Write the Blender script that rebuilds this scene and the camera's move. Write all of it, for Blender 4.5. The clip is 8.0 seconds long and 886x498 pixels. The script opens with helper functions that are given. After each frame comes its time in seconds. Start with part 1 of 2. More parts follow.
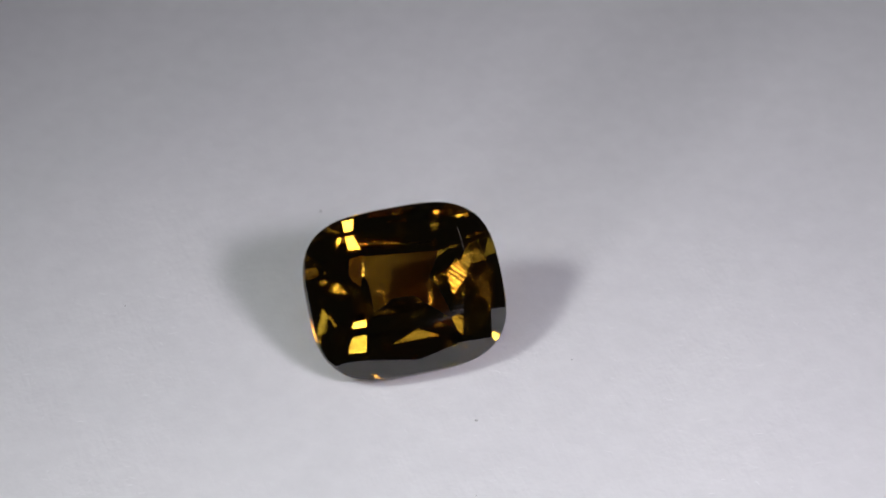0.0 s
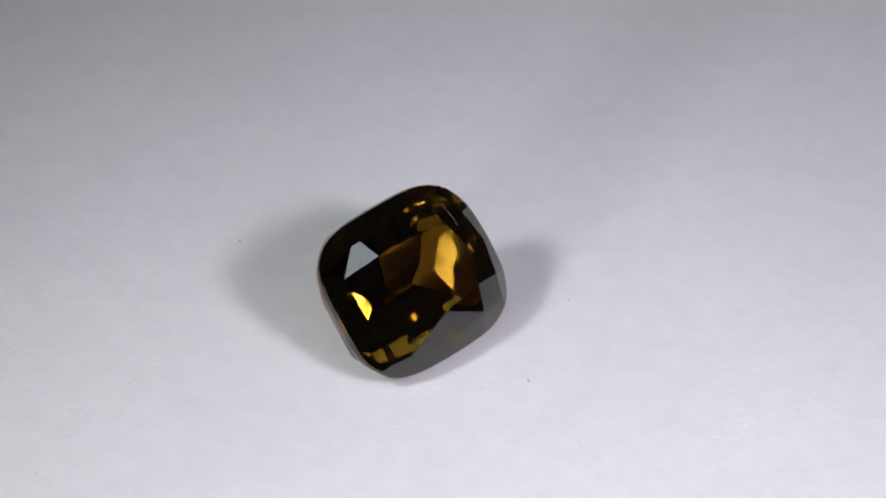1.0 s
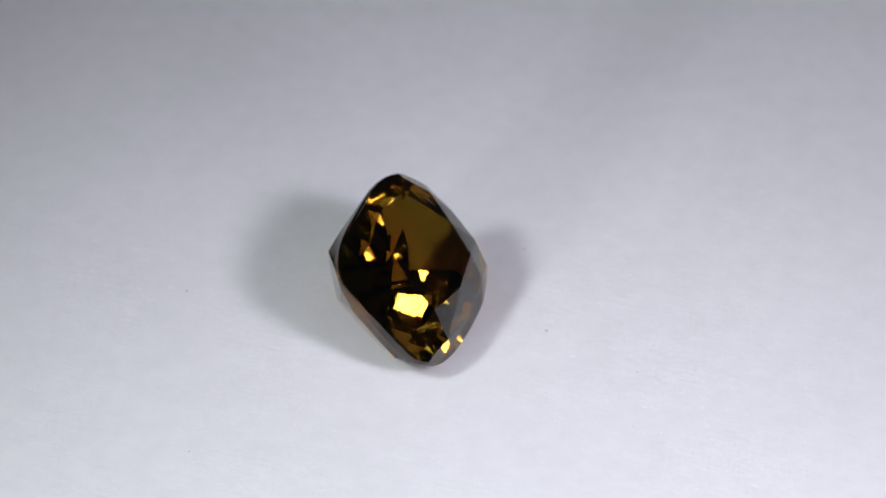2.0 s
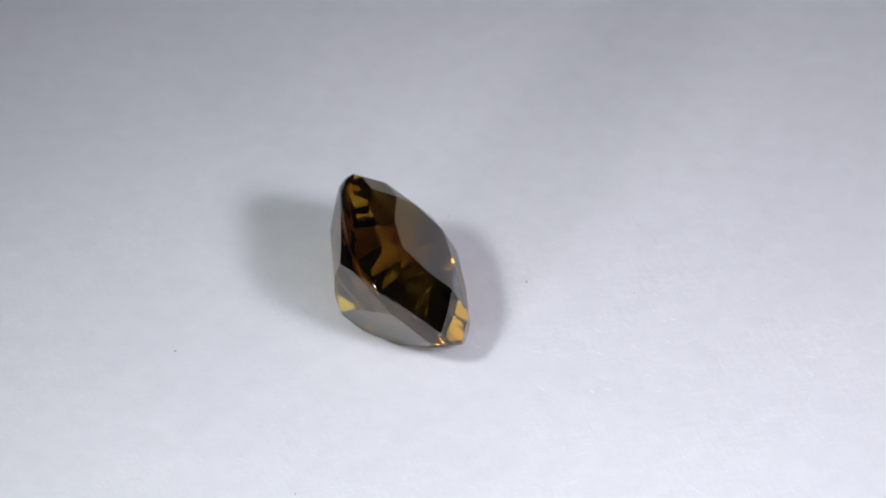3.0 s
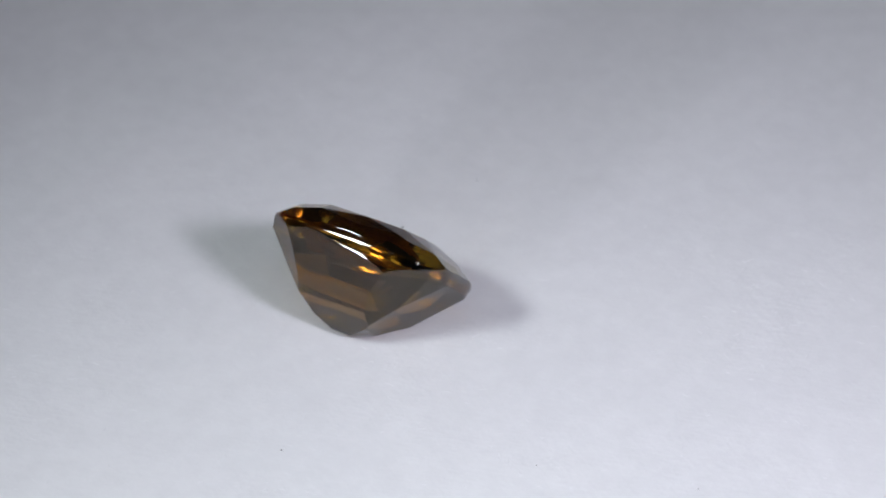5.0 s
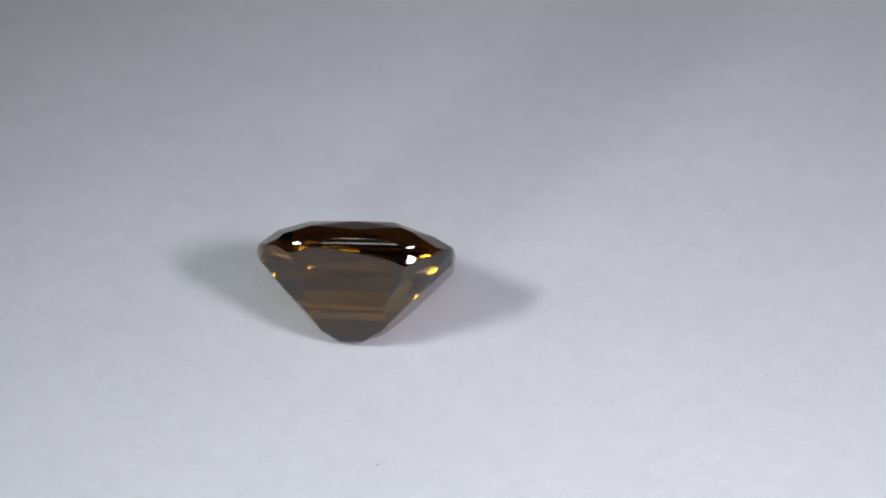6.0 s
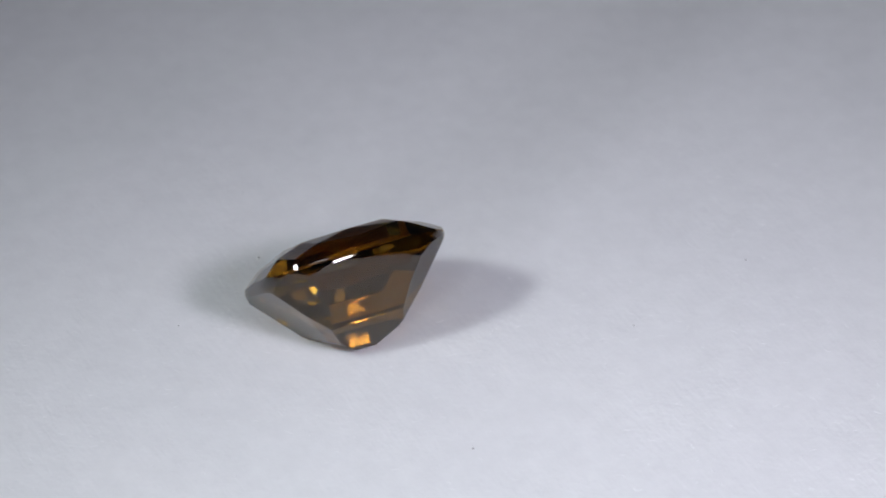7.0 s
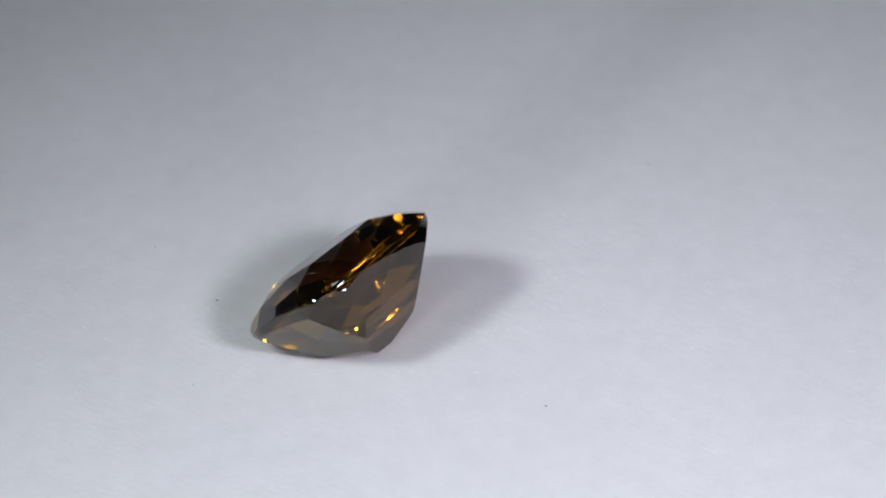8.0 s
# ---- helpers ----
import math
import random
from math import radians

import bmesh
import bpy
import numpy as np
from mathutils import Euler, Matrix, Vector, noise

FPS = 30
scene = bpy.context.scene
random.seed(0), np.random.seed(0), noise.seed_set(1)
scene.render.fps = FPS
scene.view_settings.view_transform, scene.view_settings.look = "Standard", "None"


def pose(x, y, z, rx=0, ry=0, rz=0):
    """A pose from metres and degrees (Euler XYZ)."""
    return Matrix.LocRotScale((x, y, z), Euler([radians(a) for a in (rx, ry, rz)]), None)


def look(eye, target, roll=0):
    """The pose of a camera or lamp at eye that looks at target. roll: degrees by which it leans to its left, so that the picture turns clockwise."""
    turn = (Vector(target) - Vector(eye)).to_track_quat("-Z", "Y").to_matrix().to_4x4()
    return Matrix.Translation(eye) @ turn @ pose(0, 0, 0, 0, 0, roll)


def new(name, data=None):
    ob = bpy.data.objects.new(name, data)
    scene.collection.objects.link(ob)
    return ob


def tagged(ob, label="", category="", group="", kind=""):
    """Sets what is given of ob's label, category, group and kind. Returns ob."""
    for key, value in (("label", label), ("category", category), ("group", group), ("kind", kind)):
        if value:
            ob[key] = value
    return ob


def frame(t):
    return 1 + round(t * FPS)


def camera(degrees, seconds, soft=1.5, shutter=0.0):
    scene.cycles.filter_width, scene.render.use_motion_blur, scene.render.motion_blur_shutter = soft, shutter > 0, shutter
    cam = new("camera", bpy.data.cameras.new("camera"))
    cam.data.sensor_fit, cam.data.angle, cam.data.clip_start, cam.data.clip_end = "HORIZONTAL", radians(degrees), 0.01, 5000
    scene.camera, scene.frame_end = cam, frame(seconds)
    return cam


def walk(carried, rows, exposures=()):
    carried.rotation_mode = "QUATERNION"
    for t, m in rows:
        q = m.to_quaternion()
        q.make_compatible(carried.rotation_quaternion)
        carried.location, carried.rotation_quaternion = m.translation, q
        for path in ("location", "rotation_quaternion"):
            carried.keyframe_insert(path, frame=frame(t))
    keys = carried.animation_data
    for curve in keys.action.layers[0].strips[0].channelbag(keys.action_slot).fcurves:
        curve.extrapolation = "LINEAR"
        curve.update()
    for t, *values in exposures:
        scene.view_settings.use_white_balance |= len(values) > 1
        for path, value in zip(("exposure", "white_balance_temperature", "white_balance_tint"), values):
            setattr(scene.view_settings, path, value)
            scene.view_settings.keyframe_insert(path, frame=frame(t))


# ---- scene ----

# ------------------------------------------------------------------ plan
# A faceted stone, 9 mm long, leans on its pavilion on a sheet of white paper
# that turns slowly on a tabletop. z = 0 is the paper's top, and the sheet
# turns about the world's z axis.
D = 0.2133                 # eye to the foot of the axis
TURN = 27.234              # degrees a second, counter-clockwise from above
SECONDS = 8.0

# ------------------------------------------------------------------ camera
cam = camera(11.0, SECONDS, soft=1.9)
cam.data.dof.use_dof, cam.data.dof.focus_distance, cam.data.dof.aperture_fstop = True, 0.2085, 80
PITCH = radians(38.461)
AHEAD = Vector((0, math.cos(PITCH), -math.sin(PITCH)))
UP = Vector((0, math.sin(PITCH), math.cos(PITCH)))
FOCAL = 784 / math.tan(radians(5.5))
to_axis = (AHEAD + Vector((1, 0, 0)) * (667.32 - 784) / FOCAL - UP * (586.08 - 441) / FOCAL).normalized()
EYE = -D * to_axis
walk(cam, [(0.0, look(EYE, EYE + AHEAD)), (SECONDS, look(EYE, EYE + AHEAD))],
     exposures=[(0.0, -0.29, 6880, 13.5), (0.2, -0.12, 6860, 13.5), (0.5, -0.07, 6840, 13.5), (1.0, -0.06, 6800, 13.5), (1.5, -0.06, 6700, 13.5),
                (2.8, 0.06, 6580, 11), (3.5, 0.05, 6560, 11), (4.0, -0.09, 6540, 11), (4.5, -0.12, 6540, 11), (6.2, -0.22, 6540, 11), (SECONDS, -0.18, 6540, 11)])

# ------------------------------------------------------------------ light
world = bpy.data.worlds.new("dim_room")
world.use_nodes = True
world.node_tree.nodes["Background"].inputs["Color"].default_value = (0.75, 0.85, 1.0, 1)
world.node_tree.nodes["Background"].inputs["Strength"].default_value = 0.015
scene.world = world


def area_lamp(name, azimuth, elevation, distance, aim, size, watts, spread, colour, soft=0.0):
    """A small LED panel at that bearing and height angle seen from the stone. soft: how
    much of its half-width the diffuser fades over towards the rim."""
    a, e = radians(azimuth), radians(elevation)
    eye = Vector((math.cos(a) * math.cos(e), math.sin(a) * math.cos(e), math.sin(e))) * distance
    data = bpy.data.lights.new(name, "AREA")
    data.shape, data.size, data.size_y = "RECTANGLE", size[0], size[1]
    data.energy, data.spread, data.color = watts, radians(spread), colour
    if soft:
        data.use_nodes = True
        n, l = data.node_tree.nodes, data.node_tree.links
        where, split = n.new("ShaderNodeNewGeometry"), n.new("ShaderNodeSeparateXYZ")
        l.new(where.outputs["Parametric"], split.inputs["Vector"])
        product = n.new("ShaderNodeMath")
        product.operation = "MULTIPLY"
        for i, axis in enumerate("XY"):
            off, spread_from_middle, fade = n.new("ShaderNodeMath"), n.new("ShaderNodeMath"), n.new("ShaderNodeMapRange")
            off.operation, spread_from_middle.operation, fade.interpolation_type = "SUBTRACT", "ABSOLUTE", "SMOOTHSTEP"
            off.inputs[1].default_value = 0.5
            fade.inputs["From Min"].default_value, fade.inputs["From Max"].default_value = 0.5, 0.5 - 0.5 * soft
            l.new(split.outputs[axis], off.inputs[0])
            l.new(off.outputs[0], spread_from_middle.inputs[0])
            l.new(spread_from_middle.outputs[0], fade.inputs["Value"])
            l.new(fade.outputs["Result"], product.inputs[i])
        l.new(product.outputs[0], n["Emission"].inputs["Strength"])
        data.energy = watts / (1 - 0.5 * soft) ** 2
    ob = new(name, data)
    ob.matrix_world = look(eye, aim)
    return ob


area_lamp("led_panel_east", -50, 40, 0.115, (0.0100, 0.0010, 0), (0.028, 0.024), 0.0109, 68, (0.86, 0.84, 1.0), 0.5)
area_lamp("led_panel_west", -146, 47, 0.115, (0.0197, -0.0274, 0), (0.028, 0.020), 0.0149, 68, (0.82, 0.885, 0.925), 0.4)
area_lamp("led_strip_low_east", -66.5, 17, 0.160, (0, 0, 0.003), (0.016, 0.012), 0.0034, 90, (0.86, 0.87, 1.0), 0.5)
area_lamp("led_strip_low_west", -121, 12, 0.160, (0, 0, 0.003), (0.018, 0.014), 0.0210, 90, (0.84, 0.88, 1.0), 0.5)
area_lamp("soft_panel_above", -85, 66, 0.300, (0, 0, 0), (0.130, 0.060), 0.054, 150, (0.80, 0.93, 1.0))


# ------------------------------------------------------------------ materials
def material(name, colour, roughness=0.5, metallic=0.0):
    m = bpy.data.materials.new(name)
    m.use_nodes = True
    b = m.node_tree.nodes["Principled BSDF"]
    b.inputs["Base Color"].default_value = (*colour, 1)
    b.inputs["Roughness"].default_value = roughness
    b.inputs["Metallic"].default_value = metallic
    return m


def grain(m, scale, low, high, bump=0.0, distance=0.001, detail=4.0, stretch=None):
    """Noise that varies a material's colour between low and high, with relief."""
    n, l = m.node_tree.nodes, m.node_tree.links
    b = n["Principled BSDF"]
    co, noi, ramp = n.new("ShaderNodeTexCoord"), n.new("ShaderNodeTexNoise"), n.new("ShaderNodeValToRGB")
    noi.inputs["Scale"].default_value, noi.inputs["Detail"].default_value = scale, detail
    if stretch:
        mp = n.new("ShaderNodeMapping")
        mp.inputs["Scale"].default_value = stretch
        l.new(co.outputs["Object"], mp.inputs["Vector"])
        l.new(mp.outputs["Vector"], noi.inputs["Vector"])
    else:
        l.new(co.outputs["Object"], noi.inputs["Vector"])
    ramp.color_ramp.elements[0].position, ramp.color_ramp.elements[1].position = 0.3, 0.7
    ramp.color_ramp.elements[0].color, ramp.color_ramp.elements[1].color = (*low, 1), (*high, 1)
    l.new(noi.outputs["Fac"], ramp.inputs["Fac"])
    l.new(ramp.outputs["Color"], b.inputs["Base Color"])
    if bump:
        bp = n.new("ShaderNodeBump")
        bp.inputs["Strength"].default_value, bp.inputs["Distance"].default_value = bump, distance
        l.new(noi.outputs["Fac"], bp.inputs["Height"])
        l.new(bp.outputs["Normal"], b.inputs["Normal"])
    return m


def stone_material(name, olive, orange, index, striae=0.0, inner=(1, 1, 1)):
    """A clear stone whose body colour shifts a little between its growth zones. striae:
    the depth in metres of the fine lines that polishing has left."""
    m = material(name, olive, 0.0)
    n, l = m.node_tree.nodes, m.node_tree.links
    b = n["Principled BSDF"]
    info, mix = n.new("ShaderNodeObjectInfo"), n.new("ShaderNodeMix")
    mix.data_type = "RGBA"
    mix.inputs["A"].default_value, mix.inputs["B"].default_value = (*olive, 1), (*orange, 1)
    l.new(info.outputs["Random"], mix.inputs["Factor"])
    l.new(mix.outputs["Result"], b.inputs["Base Color"])
    b.inputs["Transmission Weight"].default_value = 1.0
    b.inputs["Specular Tint"].default_value = (*inner, 1)
    b.inputs["IOR"].default_value = index
    if striae:
        co, mp, noi, bump = (n.new("ShaderNode" + k) for k in ("TexCoord", "Mapping", "TexNoise", "Bump"))
        mp.inputs["Rotation"].default_value = (0.5, 0.3, 0.4)
        mp.inputs["Scale"].default_value = (500, 500, 14000)
        noi.inputs["Scale"].default_value, noi.inputs["Detail"].default_value = 1.0, 1.0
        bump.inputs["Strength"].default_value, bump.inputs["Distance"].default_value = 1.0, striae
        l.new(co.outputs["Object"], mp.inputs["Vector"])
        l.new(mp.outputs["Vector"], noi.inputs["Vector"])
        l.new(noi.outputs["Fac"], bump.inputs["Height"])
        l.new(bump.outputs["Normal"], b.inputs["Normal"])
    return m


OLIVE, ORANGE = (0.195, 0.136, 0.0125), (0.240, 0.084, 0.006)
STONE = stone_material("brown_stone", OLIVE, ORANGE, 1.779, 0.0000003)
STONE_BACK = stone_material("brown_stone_striated", OLIVE, ORANGE, 1.779, 0.0000013, (0.89, 0.78, 0.67))
# pale grey that paints the light caught along a crown edge
EDGE_GLINT = grain(material("pale_edge_glint", (0.2, 0.19, 0.17), 0.5), 60000, (0.14, 0.13, 0.11), (0.26, 0.25, 0.23))


def paper_material():
    """Matt white paper: crossing pulp fibres, fine tooth, shallow dents, and slight clouds in the pulp."""
    m = grain(material("white_paper", (0.8, 0.8, 0.8), 0.85), 90, (0.785, 0.785, 0.79), (0.815, 0.815, 0.815), detail=6)
    n, l = m.node_tree.nodes, m.node_tree.links
    b = n["Principled BSDF"]
    b.inputs["Specular IOR Level"].default_value = 0.25
    co = n.new("ShaderNodeTexCoord")
    # finer clouds, where the pulp lies thicker or thinner
    cloud, tone, mottle = n.new("ShaderNodeTexNoise"), n.new("ShaderNodeMapRange"), n.new("ShaderNodeVectorMath")
    cloud.inputs["Scale"].default_value, cloud.inputs["Detail"].default_value, cloud.inputs["Roughness"].default_value = 800, 7, 0.65
    tone.inputs["From Min"].default_value, tone.inputs["From Max"].default_value = 0.3, 0.7
    tone.inputs["To Min"].default_value, tone.inputs["To Max"].default_value = 0.965, 1.025
    mottle.operation = "SCALE"
    l.new(co.outputs["Object"], cloud.inputs["Vector"])
    l.new(cloud.outputs["Fac"], tone.inputs["Value"])
    l.new(b.inputs["Base Color"].links[0].from_socket, mottle.inputs[0])
    l.new(tone.outputs["Result"], mottle.inputs["Scale"])
    l.new(mottle.outputs["Vector"], b.inputs["Base Color"])
    # the tooth is worn down in some patches and stands up in others
    patch, rough = n.new("ShaderNodeTexNoise"), n.new("ShaderNodeMapRange")
    patch.inputs["Scale"].default_value, patch.inputs["Detail"].default_value = 210, 3
    rough.inputs["From Min"].default_value, rough.inputs["From Max"].default_value = 0.36, 0.66
    rough.inputs["To Min"].default_value, rough.inputs["To Max"].default_value = 0.25, 1.0
    l.new(co.outputs["Object"], patch.inputs["Vector"])
    l.new(patch.outputs["Fac"], rough.inputs["Value"])
    last = None
    for turn, size, detail, depth in ((0.0, (3200, 3200, 3200), 5, 0.000015), (0.5, (900, 5200, 900), 2, 0.000013),
                                      (1.9, (800, 4600, 800), 2, 0.000013), (2.8, (1000, 4000, 1000), 2, 0.000010),
                                      (0.0, (620, 620, 620), 6, 0.000014)):
        mp, noi, bump = n.new("ShaderNodeMapping"), n.new("ShaderNodeTexNoise"), n.new("ShaderNodeBump")
        mp.vector_type = "TEXTURE"
        mp.inputs["Rotation"].default_value = (0, 0, turn)
        mp.inputs["Scale"].default_value = [1 / c for c in size]
        noi.inputs["Scale"].default_value, noi.inputs["Detail"].default_value = 1.0, detail
        noi.inputs["Distortion"].default_value = 0.6
        bump.inputs["Distance"].default_value = depth
        l.new(rough.outputs["Result"], bump.inputs["Strength"])
        l.new(co.outputs["Object"], mp.inputs["Vector"])
        l.new(mp.outputs["Vector"], noi.inputs["Vector"])
        l.new(noi.outputs["Fac"], bump.inputs["Height"])
        if last:
            l.new(last, bump.inputs["Normal"])
        last = bump.outputs["Normal"]
    l.new(last, b.inputs["Normal"])
    return m


PAPER = paper_material()
DESK = grain(material("grey_tabletop", (0.3, 0.3, 0.3), 0.5), 40, (0.24, 0.235, 0.23), (0.34, 0.33, 0.32), 0.1, 0.0002, 6)
DUST = grain(material("grey_dust", (0.2, 0.19, 0.18), 0.95), 6000, (0.30, 0.295, 0.29), (0.45, 0.44, 0.43))


# ------------------------------------------------------------------ helpers
def mesh_of(name, verts, faces, mat):
    me = bpy.data.meshes.new(name)
    me.from_pydata(verts, [], faces)
    me.materials.append(mat)
    me.validate()
    me.update()
    return me


def part(name, bm, mat, parent=None, label=""):
    bmesh.ops.recalc_face_normals(bm, faces=bm.faces)
    me = bpy.data.meshes.new(name)
    bm.to_mesh(me)
    bm.free()
    me.materials.append(mat)
    ob = new(name, me)
    ob.parent = parent
    return tagged(ob, label)


def lathe(profile, steps=96):
    """A turned solid from (radius, height) pairs, from the axis to the axis."""
    bm = bmesh.new()
    rings = []
    for r, z in profile:
        if r < 1e-9:
            rings.append([bm.verts.new((0, 0, z))])
        else:
            rings.append([bm.verts.new((r * math.cos(2 * math.pi * i / steps), r * math.sin(2 * math.pi * i / steps), z)) for i in range(steps)])
    for a, b in zip(rings, rings[1:]):
        for i in range(steps):
            j = (i + 1) % steps
            if len(a) == 1:
                bm.faces.new((a[0], b[i], b[j]))
            elif len(b) == 1:
                bm.faces.new((a[i], b[0], a[j]))
            else:
                bm.faces.new((a[i], b[i], b[j], a[j]))
    return bm


def slab(x0, x1, y0, y1, z0, z1):
    bm = bmesh.new()
    bmesh.ops.create_cube(bm, size=1.0, matrix=Matrix.Translation(((x0 + x1) / 2, (y0 + y1) / 2, (z0 + z1) / 2)) @ Matrix.Diagonal((x1 - x0, y1 - y0, z1 - z0, 1)))
    return bm


# ------------------------------------------------------------------ table and paper
PAPER_T = 0.00025
TABLE_TOP = -PAPER_T
tagged(part("tabletop", slab(-0.30, 0.30, -0.30, 0.30, TABLE_TOP - 0.018, TABLE_TOP), DESK),
       "plain grey tabletop under a turning paper sheet", "tabletop", kind="structure")


def paper_sheet():
    bm = lathe([(0, 0), (0.0690, 0), (0.0695, 0.00005), (0.0695, PAPER_T - 0.00005), (0.0690, PAPER_T), (0, PAPER_T)])
    ob = part("paper_sheet", bm, PAPER)
    return tagged(ob, "round sheet of plain white matt paper turning slowly", "paper")


SHEET = paper_sheet()


def paper_fibres(count, reach):
    """Loose pulp fibres that stand a little proud of the sheet, within reach of its middle."""
    rnd = random.Random(5)
    verts, faces = [], []
    for _ in range(count):
        r, a = reach * math.sqrt(rnd.random()), rnd.uniform(0, 2 * math.pi)
        x, y, heading = r * math.cos(a), r * math.sin(a), rnd.uniform(0, 2 * math.pi)
        thick, step, bend = rnd.uniform(0.000005, 0.000011), rnd.uniform(0.00003, 0.00008), rnd.uniform(-0.5, 0.5)
        for i in range(7):
            wide = thick * math.sin(math.pi * (i + 0.6) / 7.2)
            side = Vector((-math.sin(heading), math.cos(heading), 0)) * wide
            mid = Vector((x, y, PAPER_T))
            verts += [tuple(mid - side), tuple(mid + Vector((0, 0, wide * 1.1))), tuple(mid + side)]
            if i:
                k = len(verts) - 6
                faces += [(k, k + 3, k + 4, k + 1), (k + 1, k + 4, k + 5, k + 2)]
            heading += bend + rnd.uniform(-0.3, 0.3)
            x, y = x + step * math.cos(heading), y + step * math.sin(heading)
    ob = new("pulp_lint", mesh_of("pulp_lint", verts, faces, PAPER))
    ob.parent = SHEET
    return tagged(ob, "loose white pulp fibres", kind="stuff")


paper_fibres(1500, 0.030)


# ------------------------------------------------------------------ the stone
# Its own space: x along the length, z out of the table, girdle at z = 0.
A, B, N, G = 0.02150 * D, 0.01821 * D, 3.2, 0.0026 * D
CROWN, PAV = 0.00633 * D, 0.0187 * D
EDGE = 0.985               # how far the waist has rounded in where the facets begin


def girdle_point(phi, z):
    c, s = math.cos(phi), math.sin(phi)
    r = (abs(c / A) ** N + abs(s / B) ** N) ** (-1 / N)
    return Vector((r * c, r * s, z))


def cut(solid, normal, point, tag):
    """Grinds a convex solid, a list of (corners, tag), down to a plane."""
    normal = normal.normalized()
    kept, rim = [], []
    for poly, old in solid:
        side = [(p - point).dot(normal) for p in poly]
        out = []
        for i in range(len(poly)):
            p, q, a, b = poly[i], poly[(i + 1) % len(poly)], side[i], side[(i + 1) % len(poly)]
            if a <= 0:
                out.append(p)
            if (a < 0 < b) or (b < 0 < a):
                x = p + (q - p) * (a / (a - b))
                out.append(x)
                rim.append(x)
            elif a == 0:
                rim.append(p)
        if len(out) >= 3:
            kept.append((out, old))
    rim_unique = []
    for p in rim:
        if all((p - q).length > 1e-7 for q in rim_unique):
            rim_unique.append(p)
    if len(rim_unique) >= 3:
        mid = sum(rim_unique, Vector()) / len(rim_unique)
        u = (rim_unique[0] - mid).normalized()
        v = normal.cross(u)
        rim_unique.sort(key=lambda p: math.atan2((p - mid).dot(v), (p - mid).dot(u)))
        kept.append((rim_unique, tag))
    return kept


def cut_stone():
    steps = 72
    # the blank: a barrel, whose rounded waist is left as the girdle
    rings = []
    for scale, z in ((EDGE, -0.03 * D), (EDGE, -G / 2), (0.995, -G * 0.28), (1.0, 0), (0.995, G * 0.28), (EDGE, G / 2), (EDGE, 0.02 * D)):
        rings.append([girdle_point(2 * math.pi * (i + 0.5) / steps, 0) * scale + Vector((0, 0, z)) for i in range(steps)])
    solid = [(rings[-1], "blank"), (rings[0][::-1], "blank")]
    for low, top in zip(rings, rings[1:]):
        solid += [([low[i], low[(i + 1) % steps], top[(i + 1) % steps], top[i]], "girdle") for i in range(steps)]
    solid = cut(solid, Vector((0, 0, 1)), Vector((0, 0, CROWN)), "table_facet")
    def through_three(p, q, r, tag):
        nonlocal solid
        normal = (q - p).cross(r - p).normalized()
        solid = cut(solid, normal if normal.z > 0 else -normal, p, tag)

    # the table's eight corners, counter-clockwise from the east end, a little uneven
    octagon = [(12.6, 0.4), (10.2, 7.2), (0.3, 9.6), (-8.3, 8.7), (-10.8, 0.9), (-10.8, -6.4), (0.0, -9.0), (10.3, -7.4)]
    octagon = [Vector((x * 0.001 * D, y * 0.001 * D, CROWN)) for x, y in octagon]
    mains = [0, 42, 90, 139, 177, 216, 268, 320]
    # where neighbouring kites touch
    tips = [(16.8, 7.4), (9.5, 13.4), (-9.6, 13.4), (-16.7, 8.0), (-16.8, -6.1), (-12.0, -13.4), (9.2, -13.3), (16.8, -7.6)]
    tips = [Vector((x * 0.001 * D, y * 0.001 * D, 0)) for x, y in tips]
    rim = [girdle_point(radians(a), 0) * EDGE + Vector((0, 0, G / 2)) for a in mains]
    for i in (0, 2, 4, 6):
        a, slope = radians((0, 0, 90, 0, 176, 0, 268)[i]), radians((26, 0, 24, 0, 23.8, 0, 22.5)[i])
        normal = Vector((math.cos(a) * math.sin(slope), math.sin(a) * math.sin(slope), math.cos(slope)))
        solid = cut(solid, normal, octagon[i], "kite_facet")
        for p, share in ((tips[i - 1], 1), (tips[i], 1), (rim[i], 0.25)):
            p.z += share * (CROWN - (normal.x * (p.x - octagon[i].x) + normal.y * (p.y - octagon[i].y)) / normal.z - p.z)
    for i in (1, 3, 5, 7):
        through_three(octagon[i], tips[i - 1], tips[i], "kite_facet")
        normal = (tips[i - 1] - octagon[i]).cross(tips[i] - octagon[i])
        reach = CROWN - (normal.x * (rim[i].x - octagon[i].x) + normal.y * (rim[i].y - octagon[i].y)) / normal.z
        rim[i].z = G / 2 + (-1.6 if i == 3 else 0.25) * (reach - G / 2)
    for i in range(8):
        j = (i + 1) % 8
        through_three(octagon[i], octagon[j], tips[i], "star_facet")
        middle = girdle_point(radians((mains[i] + (mains[j] + (360 if j == 0 else 0))) / 2), 0) * EDGE + Vector((0, 0, G / 2))
        through_three(rim[i], middle, tips[i], "upper_girdle_facet")
        through_three(rim[j], middle, tips[i], "upper_girdle_facet")
    # the pavilion: three tiers of steps that end in a short keel, hand-cut and a
    # little askew; each facet's bearing, slope and distance from the middle in mm
    steep = [(42.19, 53.09, 3.872), (76.52, 57.41, 3.634), (84.18, 56.05, 3.368), (220.01, 54.30, 3.914), (265.96, 55.19, 3.291),
             (319.44, 54.96, 3.968)]
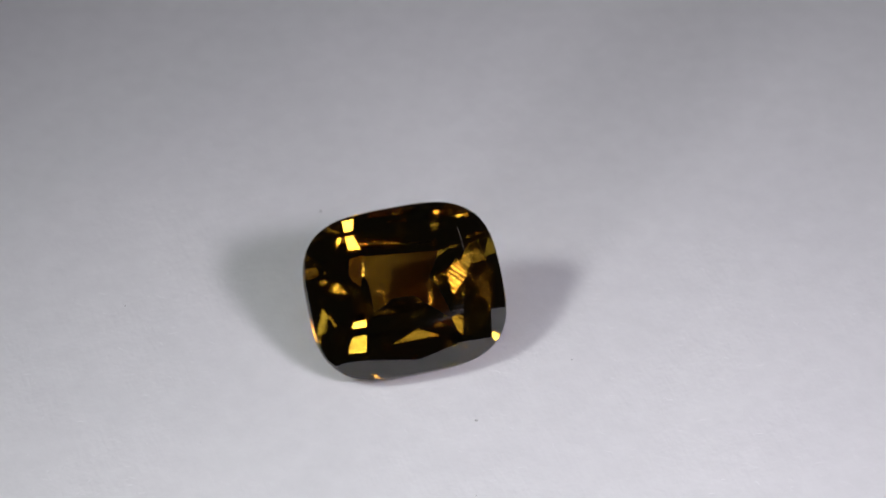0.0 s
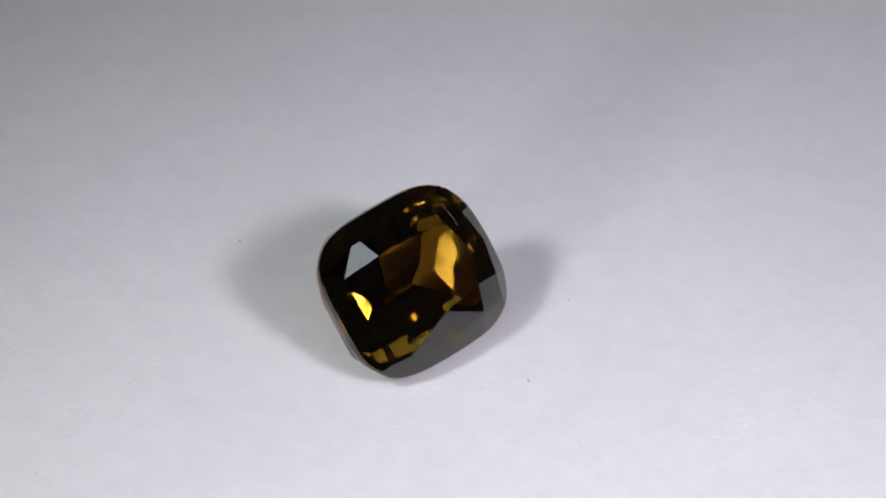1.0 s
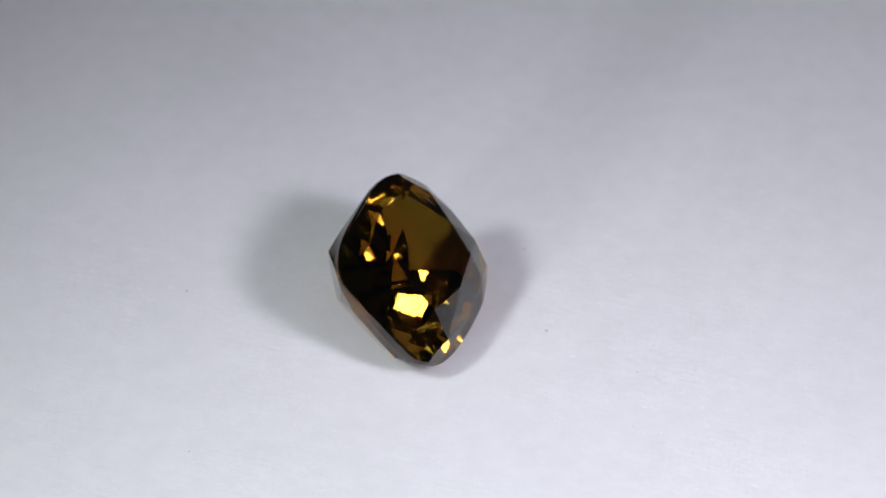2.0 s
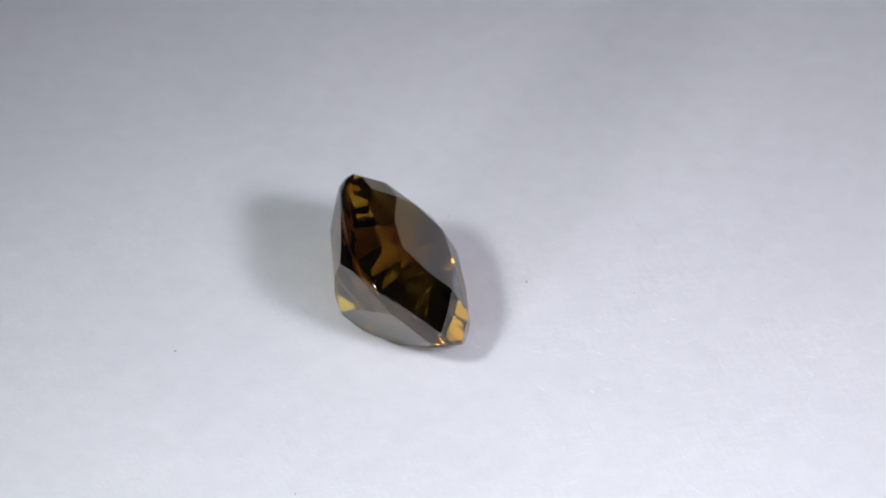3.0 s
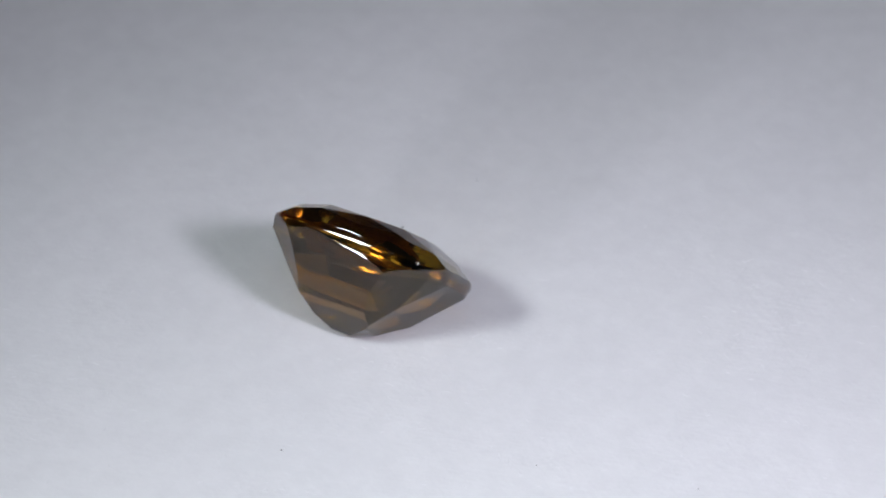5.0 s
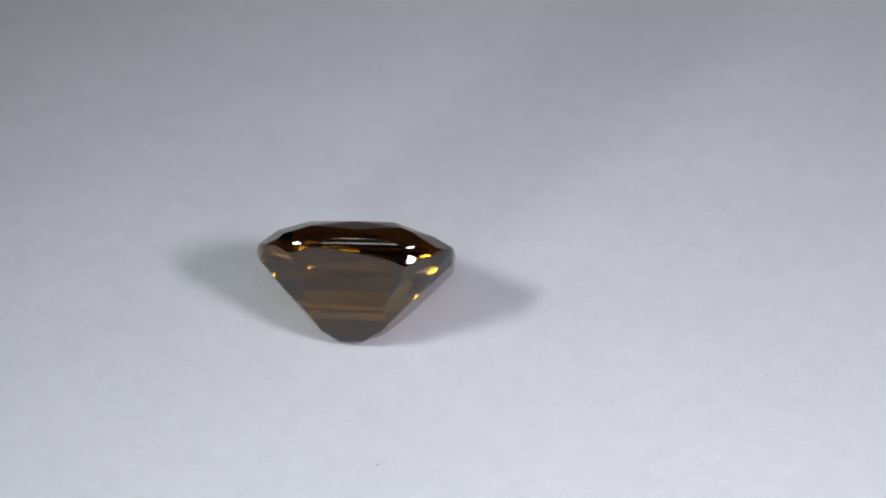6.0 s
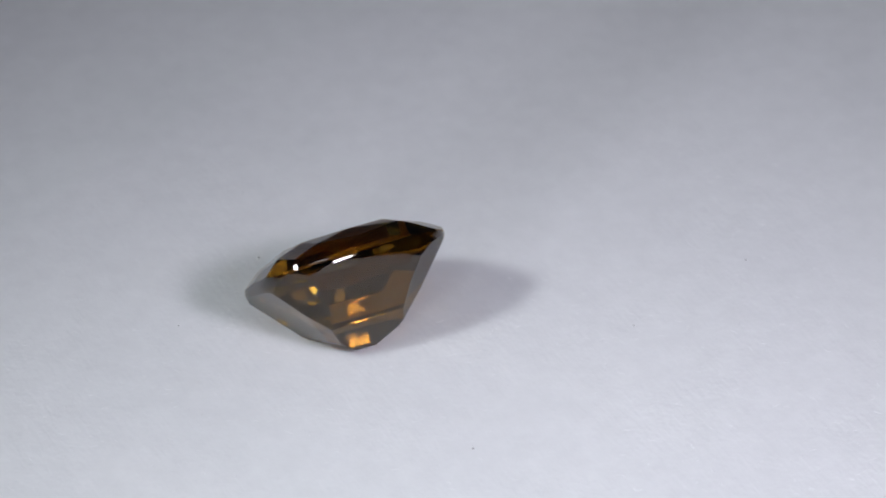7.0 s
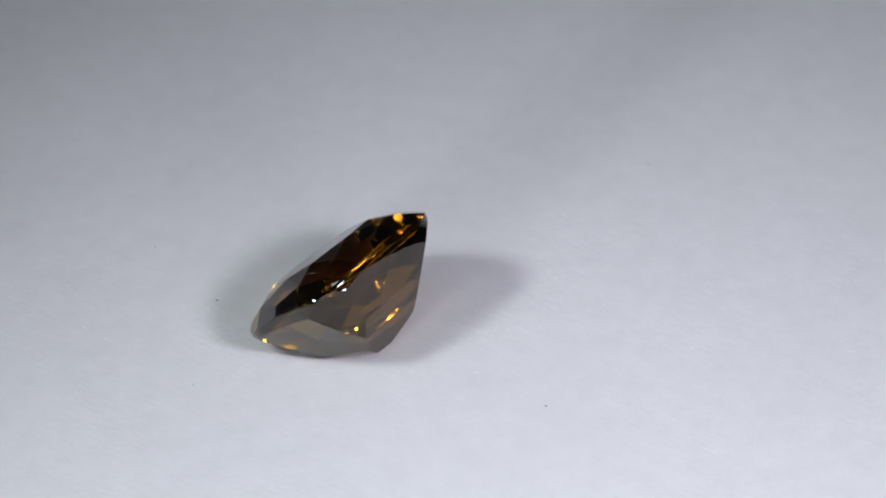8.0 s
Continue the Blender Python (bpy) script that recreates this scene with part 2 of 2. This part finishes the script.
    middle = [(1.87, 44.68, 3.601), (139.46, 46.26, 3.644), (160.01, 47.03, 3.676), (178.21, 44.34, 3.450), (356.63, 48.30, 3.539)]
    flat = [(85.20, 43.61, 3.324), (85.87, 29.42, 3.387), (175.91, 24.00, 3.760), (269.25, 38.86, 3.184), (342.88, 32.37, 3.710)]
    for phi, slope, reach in steep + middle + flat:
        p, t = radians(phi), radians(180 - slope)
        n = Vector((math.cos(p) * math.sin(t), math.sin(p) * math.sin(t), math.cos(t)))
        solid = cut(solid, n, n * reach * 0.001, "pavilion_facet")
    return solid


LEAN = (Matrix.Rotation(radians(-75.264), 4, "Z") @ Matrix.Rotation(radians(46.040), 4, "Y") @ Matrix.Rotation(radians(91.345), 4, "Z"))
SPOT = Vector((0.00613 * D, -0.00520 * D, 0.0))


def gemstone():
    """The stone, with each ground facet a part; the origin is under its middle."""
    solid = cut_stone()
    low = min((LEAN @ p).z for poly, _ in solid for p in poly)
    thing = tagged(new("gemstone"), "dark brown faceted cushion-cut gemstone leaning on white paper", "gemstone")
    band_v, band_f = [], []
    for poly, tag in solid:
        pts = [(LEAN @ p) - Vector((0, 0, low)) for p in poly]
        if tag == "girdle":
            loop = []
            for p in pts:
                near = [k for k, q in enumerate(band_v) if (p - q).length < 1e-7]
                if not near:
                    band_v.append(p)
                loop.append(near[0] if near else len(band_v) - 1)
            if len(set(loop)) > 2:
                band_f.append(list(dict.fromkeys(loop)))
            continue
        me = mesh_of(tag, [tuple(p) for p in pts], [list(range(len(pts)))], STONE_BACK if tag == "pavilion_facet" else STONE)
        ob = new(tag, me)
        ob.parent = thing
    # a thin pale ribbon, added as the glint of a worn edge beside the table
    crown = []
    for poly, tag in solid:
        if tag in ("table_facet", "kite_facet", "star_facet", "upper_girdle_facet"):
            n = max(((poly[i] - poly[0]).cross(poly[i + 1] - poly[0]) for i in range(1, len(poly) - 1)), key=lambda c: c.length).normalized()
            crown.append((n if n.z > 0 else -n, poly[0]))
    start, end = Vector((2.83, 2.38, 0)) * 0.001, Vector((2.84, 1.13, 0)) * 0.001
    across, ribbon_v = (end - start).cross(Vector((0, 0, 1))).normalized(), []
    for i in range(9):
        p = start.lerp(end, i / 8) + across * 0.000006 * math.sin(i * 1.7)
        for side, lift in ((-1, 0.0), (0, 0.000004), (1, 0.0)):
            q = p + across * side * 0.000009 * math.sin(math.pi * (i + 0.4) / 8.8)
            q.z = min(o.z - (n.x * (q.x - o.x) + n.y * (q.y - o.y)) / n.z for n, o in crown) + 0.000003 + lift
            ribbon_v.append(tuple((LEAN @ q) - Vector((0, 0, low))))
    ribbon_f = [(3 * i + k, 3 * i + k + 1, 3 * i + k + 4, 3 * i + k + 3) for i in range(8) for k in (0, 1)]
    tagged(new("edge_glint", mesh_of("edge_glint", ribbon_v, ribbon_f, EDGE_GLINT)), "fine pale line painted as light caught on a worn edge").parent = thing
    girdle = new("girdle", mesh_of("girdle", [tuple(p) for p in band_v], band_f, STONE))
    girdle.parent = thing
    girdle.data.polygons.foreach_set("use_smooth", [True] * len(girdle.data.polygons))
    tagged(girdle, "thin polished band round the stone")
    return thing


GEM = gemstone()


# ------------------------------------------------------------------ dust on the paper
def dust_speck(size, seed):
    rnd = random.Random(seed)
    bm = bmesh.new()
    bmesh.ops.create_icosphere(bm, subdivisions=2, radius=size)
    for v in bm.verts:
        v.co *= 0.75 + 0.5 * rnd.random()
        v.co.x *= 1.3
        v.co.z = max(v.co.z * 0.6, -size * 0.3) + size * 0.3
    return tagged(part("dust_speck", bm, DUST), "tiny grey speck of dust on white paper", "dust", "specks on the paper")


# radius, bearing at the start, size
SPECKS = [(0.03675, -54.47, 0.000055), (0.04415, -252.69, 0.00005), (0.05783, -68.5, 0.000025), (0.05591, -188.8, 0.00003),
          (0.04322, -13.0, 0.00003), (0.08512, -173.7, 0.00003)]
DUSTS = [(dust_speck(size, 10 + i), r * D, a) for i, (r, a, size) in enumerate(SPECKS)]


# ------------------------------------------------------------------ what moves
def motions():
    times = [i * 0.25 for i in range(33)]
    about = lambda t: Matrix.Rotation(radians(TURN * t), 4, "Z")
    walk(SHEET, [(t, Matrix.Translation((0, 0, TABLE_TOP)) @ about(t)) for t in times])
    walk(GEM, [(t, about(t) @ Matrix.Translation(SPOT)) for t in times])
    for ob, r, a in DUSTS:
        walk(ob, [(t, about(t) @ pose(r * math.cos(radians(a)), r * math.sin(radians(a)), 0, 0, 0, a)) for t in times])


motions()
